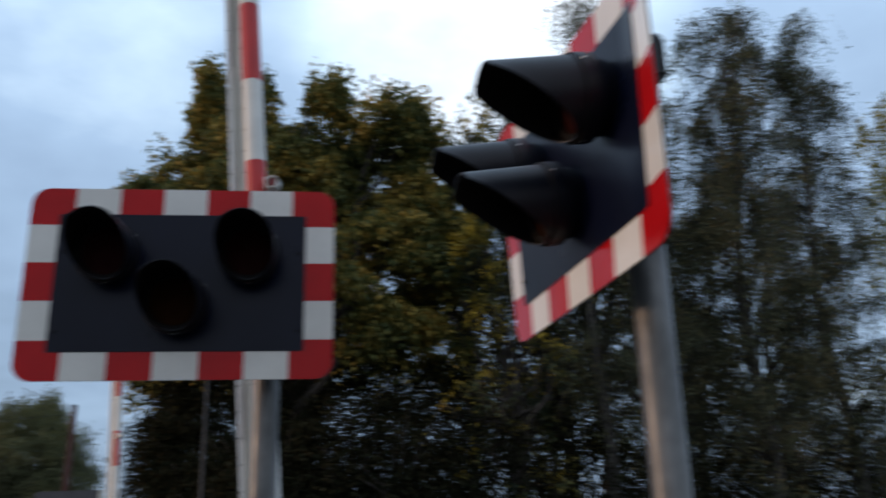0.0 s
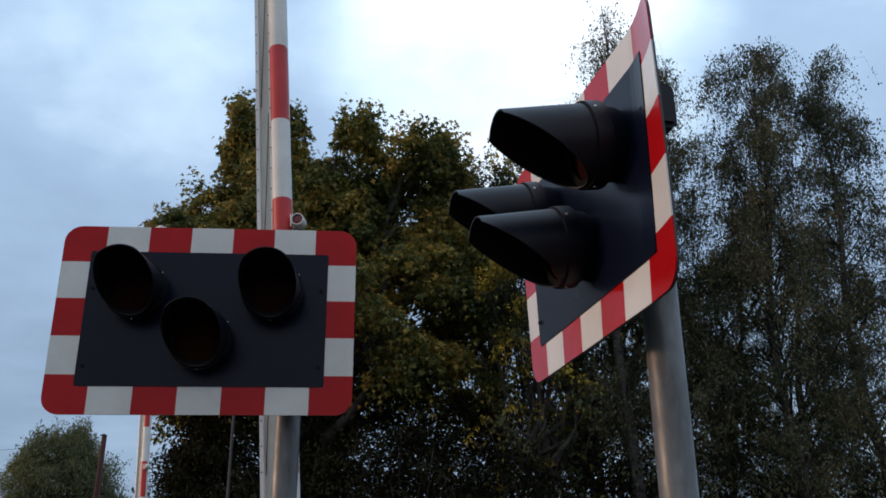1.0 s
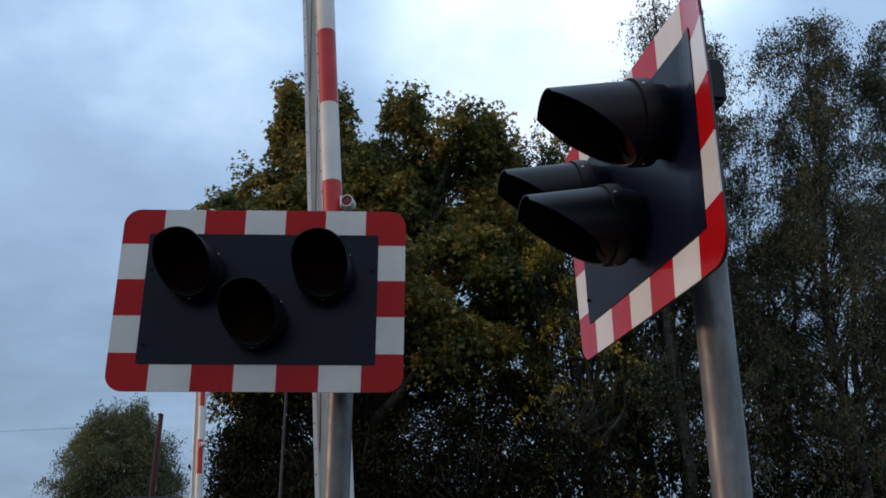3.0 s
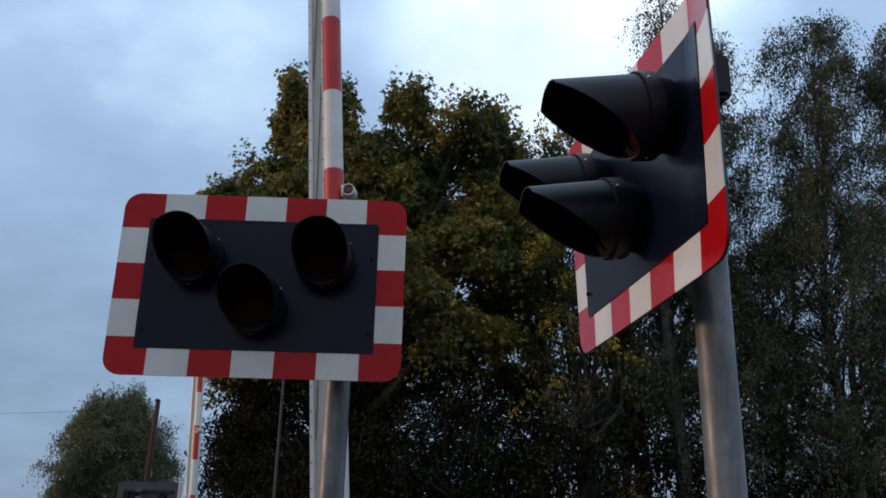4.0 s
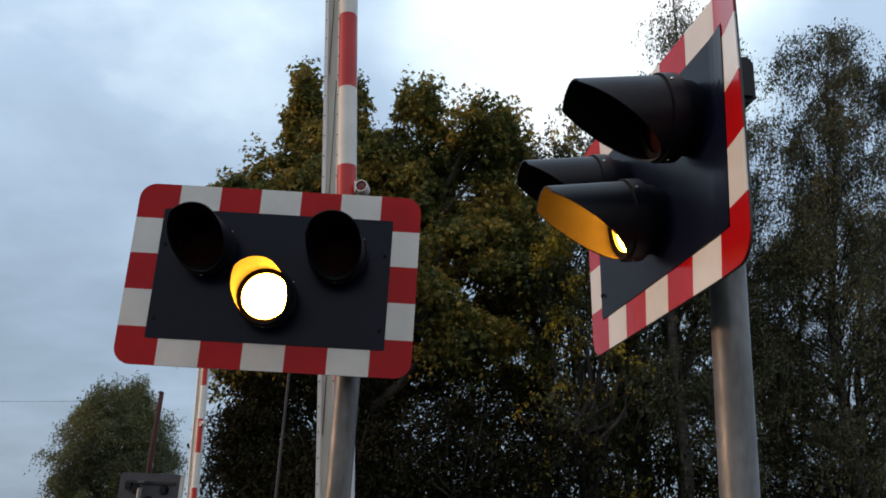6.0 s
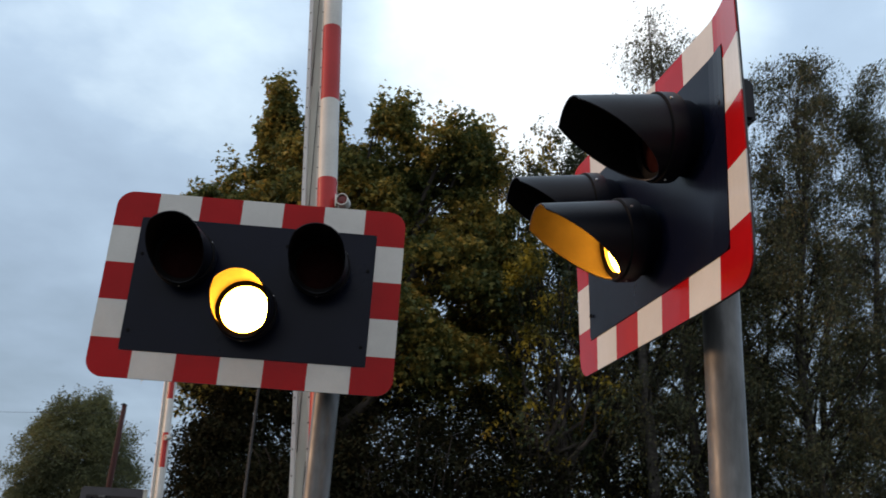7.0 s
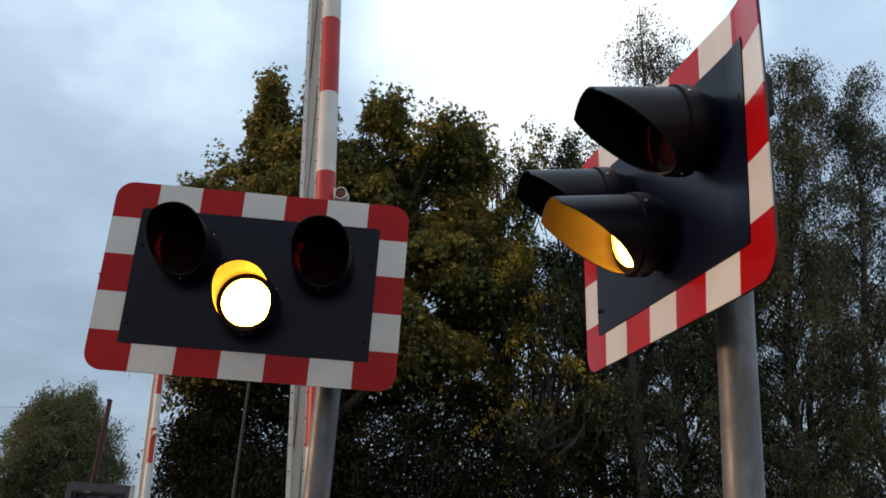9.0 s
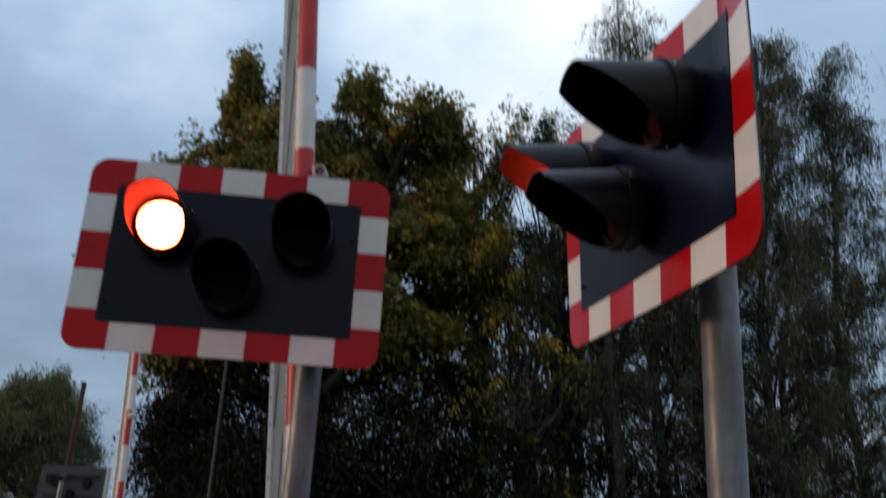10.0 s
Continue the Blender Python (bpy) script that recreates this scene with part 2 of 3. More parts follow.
def tube(paths, sides=6):
    """One mesh of tapered round bars; each path is a list of (point, radius)."""
    vs, fs = [], []
    for path in paths:
        pts = [Vector(p) for p, _ in path]
        first = len(vs)
        for i, (p, (_, r)) in enumerate(zip(pts, path)):
            d = (pts[min(i + 1, len(pts) - 1)] - pts[max(i - 1, 0)]).normalized()
            u = d.cross(Vector((0.31, 0.95, 0.08))).normalized()
            v = d.cross(u)
            for k in range(sides):
                a = 2 * math.pi * k / sides
                vs.append(p + (u * math.cos(a) + v * math.sin(a)) * r)
        for i in range(len(path) - 1):
            for k in range(sides):
                j = (k + 1) % sides
                a, b = first + i * sides, first + (i + 1) * sides
                fs.append((a + k, a + j, b + j, b + k))
        fs.append(tuple(range(first + sides - 1, first - 1, -1)))
        fs.append(tuple(range(len(vs) - sides, len(vs))))
    me = bpy.data.meshes.new("tube")
    me.from_pydata(vs, [], fs)
    me.shade_smooth()
    return me


# ---- ground ----
def ground():
    bm = bmesh.new()
    bmesh.ops.create_grid(bm, x_segments=60, y_segments=60, size=2500)
    tagged(part("ground", bm, GROUND), "rough verge and ballast ground beside the crossing", "ground", kind="structure")


ground()


# ---- crossing signals ----
BW, BH, IW, IH, BZ = 1.20, 0.78, 0.97, 0.56, 2.59
LAMPS = (("left", -0.27, 0.10), ("right", 0.27, 0.10), ("amber", 0.0, -0.10))


def hood_mesh():
    """A cowl: a tube cut aslant, long above and short below, with a wall 4 mm thick."""
    bm = bmesh.new()
    segs, steps = 56, 7
    outer, inner = [], []
    for i in range(segs):
        f = 2 * math.pi * i / segs
        tip = 0.116 + 0.222 * min(1.0, (math.cos(f) + 1) / 1.62) - 0.006 * max(0.0, math.cos(f) - 0.5)
        o, q = [], []
        for k in range(steps + 1):
            y = 0.088 + (tip - 0.088) * k / steps
            r = 0.117 - 0.010 * (y - 0.088) / 0.25
            o.append(bm.verts.new((r * math.sin(f), -y, r * math.cos(f))))
            q.append(bm.verts.new(((r - 0.004) * math.sin(f), -y, (r - 0.004) * math.cos(f))))
        outer.append(o)
        inner.append(q)
    for i in range(segs):
        j = (i + 1) % segs
        for k in range(steps):
            bm.faces.new((outer[i][k], outer[j][k], outer[j][k + 1], outer[i][k + 1]))
            f = bm.faces.new((inner[i][k], inner[i][k + 1], inner[j][k + 1], inner[j][k]))
            f.material_index = 1
        bm.faces.new((outer[i][steps], outer[j][steps], inner[j][steps], inner[i][steps]))
        bm.faces.new((outer[i][0], inner[i][0], inner[j][0], outer[j][0]))
    return bm


def lens_mesh():
    """A shallow drum on an upright pivot: unlit lens on one side, lit lens on the other."""
    bm = lathe([(0.02, -0.012), (0.06, -0.0105), (0.085, -0.007), (0.0968, -0.003), (0.0968, 0.003), (0.085, 0.007), (0.06, 0.0105), (0.02, 0.012)], segs=44)
    for f in bm.faces:
        f.material_index = 1 if f.calc_center_median().y > 0.0021 else 0
    return bm


LENSES = {}


def signal(key, at, rz, label, post_x, post_top, clamps=True, tilt=2.5):
    root = thing("crossing_signal", at, rz, label, "traffic signal", "crossing signals")
    part("backboard", prism(rounded(BW, BH, 0.07), 0.0, 0.005), [BACK], root).location.z = BZ
    part("panel", prism(rounded(IW, IH, 0.018, 4), -0.007, -0.0005, 0.001), PANEL, root, "dark slate-grey panel").location.z = BZ
    cw, ch = BW / 7, BH / 5
    # the striped border: corners first, then the straight pieces
    rnd = rounded(BW, BH, 0.07)
    for qx, qz, arc in ((1, 1, rnd[0:9]), (-1, 1, rnd[9:18]), (-1, -1, rnd[18:27]), (1, -1, rnd[27:36])):
        ex, ez = qx * (BW / 2 - cw), qz * (BH / 2 - ch)
        ix, iz = qx * IW / 2, qz * IH / 2
        pre = [(qx * BW / 2, ez)] if qx * qz > 0 else [(ex, qz * BH / 2)]
        post = [(ex, qz * BH / 2), (ex, iz), (ix, iz), (ix, ez)] if qx * qz > 0 else [(qx * BW / 2, ez), (ix, ez), (ix, iz), (ex, iz)]
        part("stripe", prism(pre + arc + post, -0.004, -0.0005), RED, root, "red corner stripe").location.z = BZ
    for i in range(5):
        x0 = -BW / 2 + cw * (i + 1)
        for z0, z1 in ((IH / 2, BH / 2), (-BH / 2, -IH / 2)):
            p = [(x0, z0), (x0 + cw, z0), (x0 + cw, z1), (x0, z1)]
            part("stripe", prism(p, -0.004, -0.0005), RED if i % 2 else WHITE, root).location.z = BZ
    for i in range(3):
        z0 = -BH / 2 + ch * (i + 1)
        for x0, x1 in ((-BW / 2, -IW / 2), (IW / 2, BW / 2)):
            p = [(x0, z0), (x1, z0), (x1, z0 + ch), (x0, z0 + ch)]
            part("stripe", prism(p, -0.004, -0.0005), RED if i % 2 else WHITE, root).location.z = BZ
    for which, x, z in LAMPS:
        house = part("lamp", lathe([(0.088, 0.009), (0.102, -0.012), (0.108, -0.05), (0.111, -0.056), (0.122, -0.058), (0.123, -0.062), (0.123, -0.104),
                                    (0.119, -0.108), (0.111, -0.108), (0.094, -0.103), (0.0955, -0.098), (0.0962, -0.074), (0.01, -0.073)]),
                     [BLACK, INNER], root, "black signal lamp with a long cowl", True)
        for f in house.data.polygons:
            if f.center.y < -0.1045 or f.normal.y < -0.5 and f.center.y < -0.07:
                f.material_index = 1
        house.matrix_basis = pose(x, 0, BZ + z, tilt, 0, 0)
        part("hood", hood_mesh(), [BLACK, INNER], house, "", True)
        lens = part("lens", lens_mesh(), [AMBER_OFF, AMBER_LIT] if which == "amber" else [RED_OFF, RED_LIT], house,
                    "round amber lens" if which == "amber" else "round red lens", True)
        lens.location = (0, -0.088, 0)
        LENSES[key, which] = lens
        for a in (-58, 58, 180):
            s = part("screw", lathe([(0.0045, 0), (0.004, 0.003)], "Z", 8), SCREW, house)
            s.matrix_basis = pose(0.1225 * math.sin(radians(a)), -0.09, 0.1225 * math.cos(radians(a)), 0, a, 0)
        part("rear_cap", box(0.13, 0.07, 0.13, (x, 0.045, BZ + z), 0.012), BLACK, root)
    part("junction_box", box(0.12, 0.088, 0.13, (0.40, 0.049, BZ + 0.145), 0.012), BLACK, root, "black junction box behind the board")
    for x, z in ((-0.46, 0.12), (0.46, 0.12), (-0.46, -0.2), (0.46, -0.2), (0.12, 0.2)):
        b = part("bolt", lathe([(0.007, -0.011), (0.007, -0.006)], "Y", 10), INNER, root)
        b.location = (x, 0, BZ + z)
    for z in (0.22, -0.14) if clamps else ():
        part("channel", box(0.95, 0.035, 0.05, (0, 0.028, BZ + z), 0.004), DARKSTEEL, root)
        part("clamp", box(0.13, 0.19, 0.045, (post_x, 0.14, BZ + z), 0.01), GALV, root)
    part("post", lathe([(0.053, 0), (0.053, 0.5), (0.053, 1.4), (0.053, post_top - 0.02), (0.046, post_top), (0.02, post_top + 0.012)], "Z", 32), GALV, root,
         "galvanised steel post", True).location = (post_x, 0.203, 0)
    return root


def warp(root, lift, rx, ry):
    """A board knocked about by lorries: leaning on its post, twisted, and bent forward along one end."""
    for ob in root.children:
        kind = ob.name.split(".")[0]
        if kind in ("stripe", "panel", "backboard"):
            bm = bmesh.new()
            bm.from_mesh(ob.data)
            for k in range(-5, 12):
                x = 0.1 * k if k < 4 else 0.4 + 0.028 * (k - 4)
                bmesh.ops.bisect_plane(bm, geom=bm.verts[:] + bm.edges[:] + bm.faces[:], plane_co=(x, 0, 0), plane_no=(1, 0, 0))
            for k in range(-3, 4):
                bmesh.ops.bisect_plane(bm, geom=bm.verts[:] + bm.edges[:] + bm.faces[:], plane_co=(0, 0, 0.1 * k + 0.01), plane_no=(0, 0, 1))
            for v in bm.verts:
                x, z = v.co.x, v.co.z
                bend = max(0.0, min(1.0, (x - 0.40) / 0.2)) ** 1.5
                v.co.y -= bend * (0.0269 + 0.0434 * z) + 0.0077 * x * x - 0.0706 * x * z + 0.025 * z * z
            bm.to_mesh(ob.data)
            bm.free()
        if kind not in ("post", "clamp"):
            ob.matrix_basis = pose(0, 0, BZ + lift, rx, ry, 0) @ Matrix.Translation((0, 0, -BZ)) @ ob.matrix_basis
            if kind in ("lamp", "rear_cap"):
                ob.location.z += 0.014
        elif kind == "clamp":
            ob.matrix_basis = pose(0, 0, lift) @ ob.matrix_basis


near = signal("near", (0, 0, 0), 0, "level crossing signal, dark board edged with red and white stripes", 0.33, 2.75)
side = signal("side", (1.314, -1.068, 0), -82.7, "level crossing signal with a bent board, side-on to the other", 0.03, 2.72, tilt=7.3)
warp(side, 0.034, 0.5, -0.2)


# ---- barriers ----
def d_profile(w, depth, n=10):
    """Half round at the front, flat behind."""
    pts = [(w / 2 * math.cos(a), -depth * math.sin(a)) for a in [math.pi * i / n for i in range(n + 1)]]
    return [(w / 2, 0.02)] + pts + [(-w / 2, 0.02)]


def extrude(profile, z0, z1):
    bm = bmesh.new()
    a = [bm.verts.new((x, y, z0)) for x, y in profile]
    b = [bm.verts.new((x, y, z1)) for x, y in profile]
    bm.faces.new(a[::-1])
    bm.faces.new(b)
    k = len(profile)
    for i in range(k):
        bm.faces.new((a[i], a[(i + 1) % k], b[(i + 1) % k], b[i]))
    return bm


def barrier(at, rz, label, first_red, lamp_z, top, lean=-4.5, cap=0.0, dw=0.108, sw=0.074):
    """A raised boom on its machine; heights along the boom are from the ground."""
    root = thing("crossing_barrier", at, rz, label, "barrier", "crossing barriers")
    part("machine", box(0.55, 0.6, 1.05, (0.05, 0.12, 0.525), 0.03), MACHINE, root, "grey barrier machine housing")
    boom = part("boom", box(0.10, 0.030, top - 0.7, (-0.0, 0.036, (top + 0.7) / 2), 0.004), ALU, root, "raised aluminium boom")
    boom.matrix_basis = pose(0, 0, 0, 0, lean, 0)
    z = first_red
    while z > 0.75:
        z -= 1.04
    red = True
    while z < top:
        a, b = max(z, 0.7), min(z + 0.52, top)
        if b > a:
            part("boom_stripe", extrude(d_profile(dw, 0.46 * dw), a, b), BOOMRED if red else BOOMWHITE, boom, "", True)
        z, red = z + 0.52, not red
    part("skirt", box(sw, 0.012, top - 0.75, (-0.051 - sw / 2, 0.02, (top + 0.75) / 2), 0.002), CREAM, boom, "folded cream skirt")
    part("edge_strip", box(0.024, 0.034, top - 0.7, (-0.061 - sw, 0.006, (top + 0.7) / 2), 0.003), ALU, boom, "riveted aluminium edge strip")
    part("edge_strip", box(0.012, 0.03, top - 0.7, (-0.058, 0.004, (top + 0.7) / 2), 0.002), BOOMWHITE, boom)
    rods = []
    for k in range(int((top - 1) / 1.1)):
        z0 = 1.0 + 1.1 * k
        rods.append([((-0.118, 0.006, z0), 0.0022), ((-0.07, 0.004, z0 + 1.05), 0.0022)])
    part("skirt_rods", tube(rods, 5), DARKSTEEL, boom)
    rivet = lathe([(0.0045, -0.0155), (0.003, -0.0125), (0.003, -0.010)], "Y", 8)
    me = None
    for k in range(int((top - 0.9) / 0.135)):
        for x in (-0.063 - sw, -0.058):
            r = part("rivet", me or rivet, DARKSTEEL, boom)
            me = r.data
            r.location = (x, 0.003, 0.9 + 0.135 * k)
    if cap:
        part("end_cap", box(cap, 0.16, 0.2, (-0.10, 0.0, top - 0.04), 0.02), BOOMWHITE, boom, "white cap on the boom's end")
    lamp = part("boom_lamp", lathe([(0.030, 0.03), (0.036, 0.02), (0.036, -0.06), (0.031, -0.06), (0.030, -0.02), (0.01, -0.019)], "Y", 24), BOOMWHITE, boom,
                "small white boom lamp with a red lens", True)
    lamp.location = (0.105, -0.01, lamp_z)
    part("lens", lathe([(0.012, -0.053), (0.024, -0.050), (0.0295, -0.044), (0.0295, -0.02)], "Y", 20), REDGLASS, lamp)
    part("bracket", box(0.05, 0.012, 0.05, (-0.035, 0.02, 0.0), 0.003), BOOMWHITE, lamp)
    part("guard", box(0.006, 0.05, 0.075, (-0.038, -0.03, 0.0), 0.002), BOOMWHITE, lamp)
    return root


BARRIER_Y, FAR_Y = 1.19, 10.0
barrier((0.405, BARRIER_Y, 0), -10, "raised red and white crossing barrier boom behind the signal", 3.14, 3.50, 7.2)
barrier((-2.61, FAR_Y, 0), -40, "raised red and white barrier boom across the road", 2.59, 3.02, 6.93, cap=0.5, dw=0.085, sw=0.105)


# ---- things at a distance ----
# the far crossing signal, facing away
signal("far", (-4.32, 13.2, -0.60), 174, "crossing signal seen from its grey back across the road", 0.1, 2.7)


def telegraph_pole(at, h):
    root = thing("telegraph_pole", at, 0, "reddish-brown wooden telegraph pole before a tree", "pole")
    part("pole", tube([[((0, 0, 0), 0.13), ((0, 0, h * 0.5), 0.11), ((0.03, 0, h), 0.09)]], 12), POLEWOOD, root)
    part("cap", lathe([(0.13, h), (0.13, h + 0.02), (0.02, h + 0.08)], "Z", 12), DARKSTEEL, root)
    for k in range(2):
        w = part("insulator", lathe([(0.02, 0), (0.04, 0.02), (0.04, 0.07), (0.02, 0.1)], "Z", 10), MACHINE, root)
        w.location = (-0.15, 0.02, h - 0.35 - 0.3 * k)


def wire(name, a, b, sag):
    pts = []
    for i in range(25):
        t = i / 24
        p = Vector(a).lerp(Vector(b), t)
        p.z -= sag * 4 * t * (1 - t)
        pts.append((p, 0.006))
    tagged(part(name, tube([pts], 5), WIRE), "thin dark overhead wire slung from a wooden pole", "cable")


def lamp_column(at, h):
    root = thing("lamp_column", at, 0, "slim dark steel column before the trees", "pole")
    part("column", lathe([(0.05, 0), (0.05, 1.2), (0.018, 1.25), (0.015, h), (0.008, h + 0.02)], "Z", 16), DARKSTEEL, root, "", True)
    part("base", lathe([(0.09, 0), (0.09, 0.03), (0.055, 0.05)], "Z", 16), DARKSTEEL, root)


telegraph_pole((-9.5, 30, 0), 6.15)
wire("overhead_wire", (-9.65, 30, 5.85), (-60, 42, 8.0), 1.0)
lamp_column((-1.0, 7.0, 0), 5.0)


def street_lamp(at):
    root = thing("street_lamp", at, 0, "distant street lamp glowing orange over a hedge", "street lamp")
    part("column", lathe([(0.08, 0), (0.05, 1.0), (0.04, 2.2)], "Z", 10), DARKSTEEL, root)
    part("lantern", lathe([(0.02, 2.15), (0.18, 2.25), (0.24, 2.4), (0.18, 2.6), (0.02, 2.65)], "Z", 14), LAMP_LIT, root, "glowing orange lantern")


street_lamp((-33.9, 80, 0))


def marker_post(at, h):
    root = thing("marker_post", at, 0, "slim cream-painted marker post beside the far barrier", "post")
    part("post", box(0.06, 0.05, h, (0, 0, h / 2), 0.008), CREAM, root)
    part("cap", box(0.068, 0.058, 0.03, (0, 0, h + 0.012), 0.008), CREAM, root)


marker_post((-3.06, 10.6, 0), 2.24)


# ---- trees ----
RNG = np.random.default_rng(7)


def leaf_mesh(name, at, size, droop, lobed, material, jitter=0.35):
    """Many folded leaves as one mesh: each has its own place, size, heading and tilt."""
    n = len(at)
    if lobed:
        # three-lobed leaf, folded along the midrib
        shape = np.array([(0, 0, 0), (-0.52, 0.42, 0.10), (-0.17, 0.46, 0.03), (0, 1.0, -0.12), (0.17, 0.46, 0.03), (0.52, 0.42, 0.10)], np.float32)
        faces = np.array([(0, 3, 2, 1), (0, 5, 4, 3)], np.int32)
    else:
        shape = np.array([(0, 0, 0), (-0.27, 0.42, 0.06), (0, 1.0, -0.05), (0.27, 0.42, 0.06)], np.float32)
        faces = np.array([(0, 3, 2, 1)], np.int32)
    yaw = RNG.uniform(0, 2 * np.pi, n)
    pitch = np.radians(RNG.normal(-droop, 28, n))
    roll = np.radians(RNG.normal(0, 30, n))
    s = size * RNG.uniform(1 - jitter, 1 + jitter, n)
    cy, sy, cp, sp, cr, sr = np.cos(yaw), np.sin(yaw), np.cos(pitch), np.sin(pitch), np.cos(roll), np.sin(roll)
    ax = np.stack((cy * cr - sy * sp * sr, sy * cr + cy * sp * sr, -cp * sr), 1)
    ay = np.stack((-sy * cp, cy * cp, sp), 1)
    az = np.cross(ax, ay)
    v = at[:, None, :] + s[:, None, None] * (shape[None, :, 0:1] * ax[:, None, :] + shape[None, :, 1:2] * ay[:, None, :] + shape[None, :, 2:3] * az[:, None, :])
    k = len(shape)
    f = (faces[None] + (np.arange(n, dtype=np.int32) * k)[:, None, None]).reshape(-1)
    me = bpy.data.meshes.new(name)
    me.vertices.add(n * k)
    me.vertices.foreach_set("co", v.astype(np.float32).reshape(-1))
    me.loops.add(len(f))
    me.loops.foreach_set("vertex_index", f)
    me.polygons.add(len(f) // 4)
    me.polygons.foreach_set("loop_start", np.arange(0, len(f), 4, dtype=np.int32))
    me.update(calc_edges=True)
    me.materials.append(material)
    return me


def bough_points(blobs, per_blob, inner=0.55, clump=1, dome=0.5):
    """Bough ends over and inside a set of rounded masses. With a clump, they lie in domed sprays with hollows between."""
    out = []
    for (cx, cy, cz, rx, ry, rz), n in zip(blobs, per_blob):
        m = max(3, n // clump)
        d = RNG.normal(size=(m, 3))
        d /= np.linalg.norm(d, axis=1)[:, None]
        r = RNG.uniform(inner ** 3, 1, m) ** (1 / 3)
        r *= 1 + 0.12 * np.sin(d[:, 0] * 7 + cx) * np.cos(d[:, 2] * 6 + cz)
        c = np.array((cx, cy, cz)) + d * r[:, None] * np.array((rx, ry, rz))
        if clump > 1:
            wide = dome * RNG.uniform(0.55, 1.25, m) * min(1.0, 0.35 + 0.65 * rx)
            tilt = d[:, :2] * 0.45
            wide, tilt, c = np.repeat(wide, clump), np.repeat(tilt, clump, 0), np.repeat(c, clump, 0)
            q, a = np.sqrt(RNG.uniform(0, 1, len(c))), RNG.uniform(0, 2 * np.pi, len(c))
            q *= 1 + 0.3 * np.sin(a * 5 + c[:, 0] * 9)
            o = np.stack((q * np.cos(a), q * np.sin(a), -0.62 * q * q), 1) * wide[:, None]
            o[:, 2] -= (tilt * o[:, :2]).sum(1) * 0.8
            c = c + o + RNG.normal(size=c.shape) * 0.03
        out.append(c)
    return np.concatenate(out)


def limb_paths(base, ends, trunk_h, r0, wobble=0.35):
    """A trunk and curved limbs out to the given ends."""
    base = Vector(base)
    paths = []
    for e in ends:
        e = Vector(e)
        h = RNG.uniform(0.35, 0.9) * trunk_h
        start = base + Vector((0, 0, min(h, max(0.5, e.z - 1.0))))
        pts = []
        for i in range(7):
            t = i / 6
            p = start.lerp(e, t)
            p += Vector((RNG.normal() * wobble * t * (1 - t) * 2, RNG.normal() * wobble * t * (1 - t) * 2, 0.6 * t * (1 - t)))
            pts.append((p, r0 * (0.42 * (1 - t) + 0.05)))
        paths.append(pts)
    return paths


def airy(at, base, open_from=0.42):
    """Thins foliage where light gets through between the boughs."""
    x, z = at[:, 0] + base[0], at[:, 2]
    g = np.sin(3.9 * x + 1.4 * np.sin(2.3 * z)) * np.sin(3.1 * z + 1.2 * np.sin(2.7 * x + 2)) + 0.55 * np.sin(8.3 * x + 2.1 * z) * np.sin(7.1 * z - 1.7 * x)
    return at[g + RNG.normal(size=len(at)) * 0.16 < open_from]


def broad_tree(name, base, label, blobs, boughs, per_bough, spread, size, material, droop=35, lobed=True, trunk_r=0.3, trunk_h=6.0, limbs=26, bark=None, inner=0.55, category="tree", sprigs=0, clump=1, dome=0.5):
    root = thing(name, base, 0, label, category, "trees by the line")
    ends = bough_points(blobs, boughs, inner, clump, dome)
    n = len(ends)
    at = np.repeat(ends, per_bough, 0)
    off = RNG.normal(size=at.shape) * np.array((spread * 1.25, spread * 1.25, spread * 0.42))
    at = at + off
    at[:, 2] -= 0.42 * (off[:, 0] ** 2 + off[:, 1] ** 2) / max(spread, 0.05)
    # sprigs that stand out of the outline, thinner towards their tips
    if sprigs:
        mid = ends.mean(0)
        out = (ends - mid) * np.array((1, 0.4, 1))
        far = np.argsort(-(np.abs(out[:, 0]) * 0.7 + out[:, 2]) - RNG.uniform(0, 1.5, n))[:sprigs]
        for e in ends[far]:
            d = (e - mid) * np.array((0.35, 0.2, 0.5)) + RNG.normal(size=3) * 0.5 + np.array((0, 0, 1.2))
            d /= np.linalg.norm(d)
            reach = RNG.uniform(0.25, 0.75)
            for k, m in enumerate((16, 12, 8, 5)):
                at = np.concatenate((at, e + d * reach * (k + 1) / 4 + RNG.normal(size=(m, 3)) * (0.11 - 0.015 * k)))
    at = at[at[:, 2] > 0.12]
    if name == "ash_tree":
        at = airy(at, base)
    part("crown", leaf_mesh("crown", at.astype(np.float32), size, droop, lobed, material), material, root)
    pts = []
    for i in range(9):
        t = i / 8
        pts.append(((0.25 * math.sin(3 * t), 0.2 * math.sin(2 * t + 1) - 0.17, trunk_h * t), trunk_r * (1 - 0.75 * t)))
    part("trunk", tube([pts], 14), bark or BARK, root)
    pick = ends[RNG.choice(n, min(limbs, n), replace=False)]
    for path in limb_paths((0.15, 0, 0), pick, trunk_h, trunk_r):
        part("limb", tube([path], 6), bark or BARK, root)
    twigs = []
    for e in ends[RNG.choice(n, min(n, limbs * 12), replace=False)]:
        a = Vector(e)
        mid = Vector((a.x * 0.75, a.y * 0.75, a.z - 0.25 * abs(RNG.normal()) - 0.3))
        twigs.append([(mid, 0.016), (mid.lerp(a, 0.5) + Vector((0, 0, 0.08)), 0.010), (a, 0.004)])
    tagged(part("branching", tube(twigs, 4), bark or BARK, root), kind="stuff")
    return root


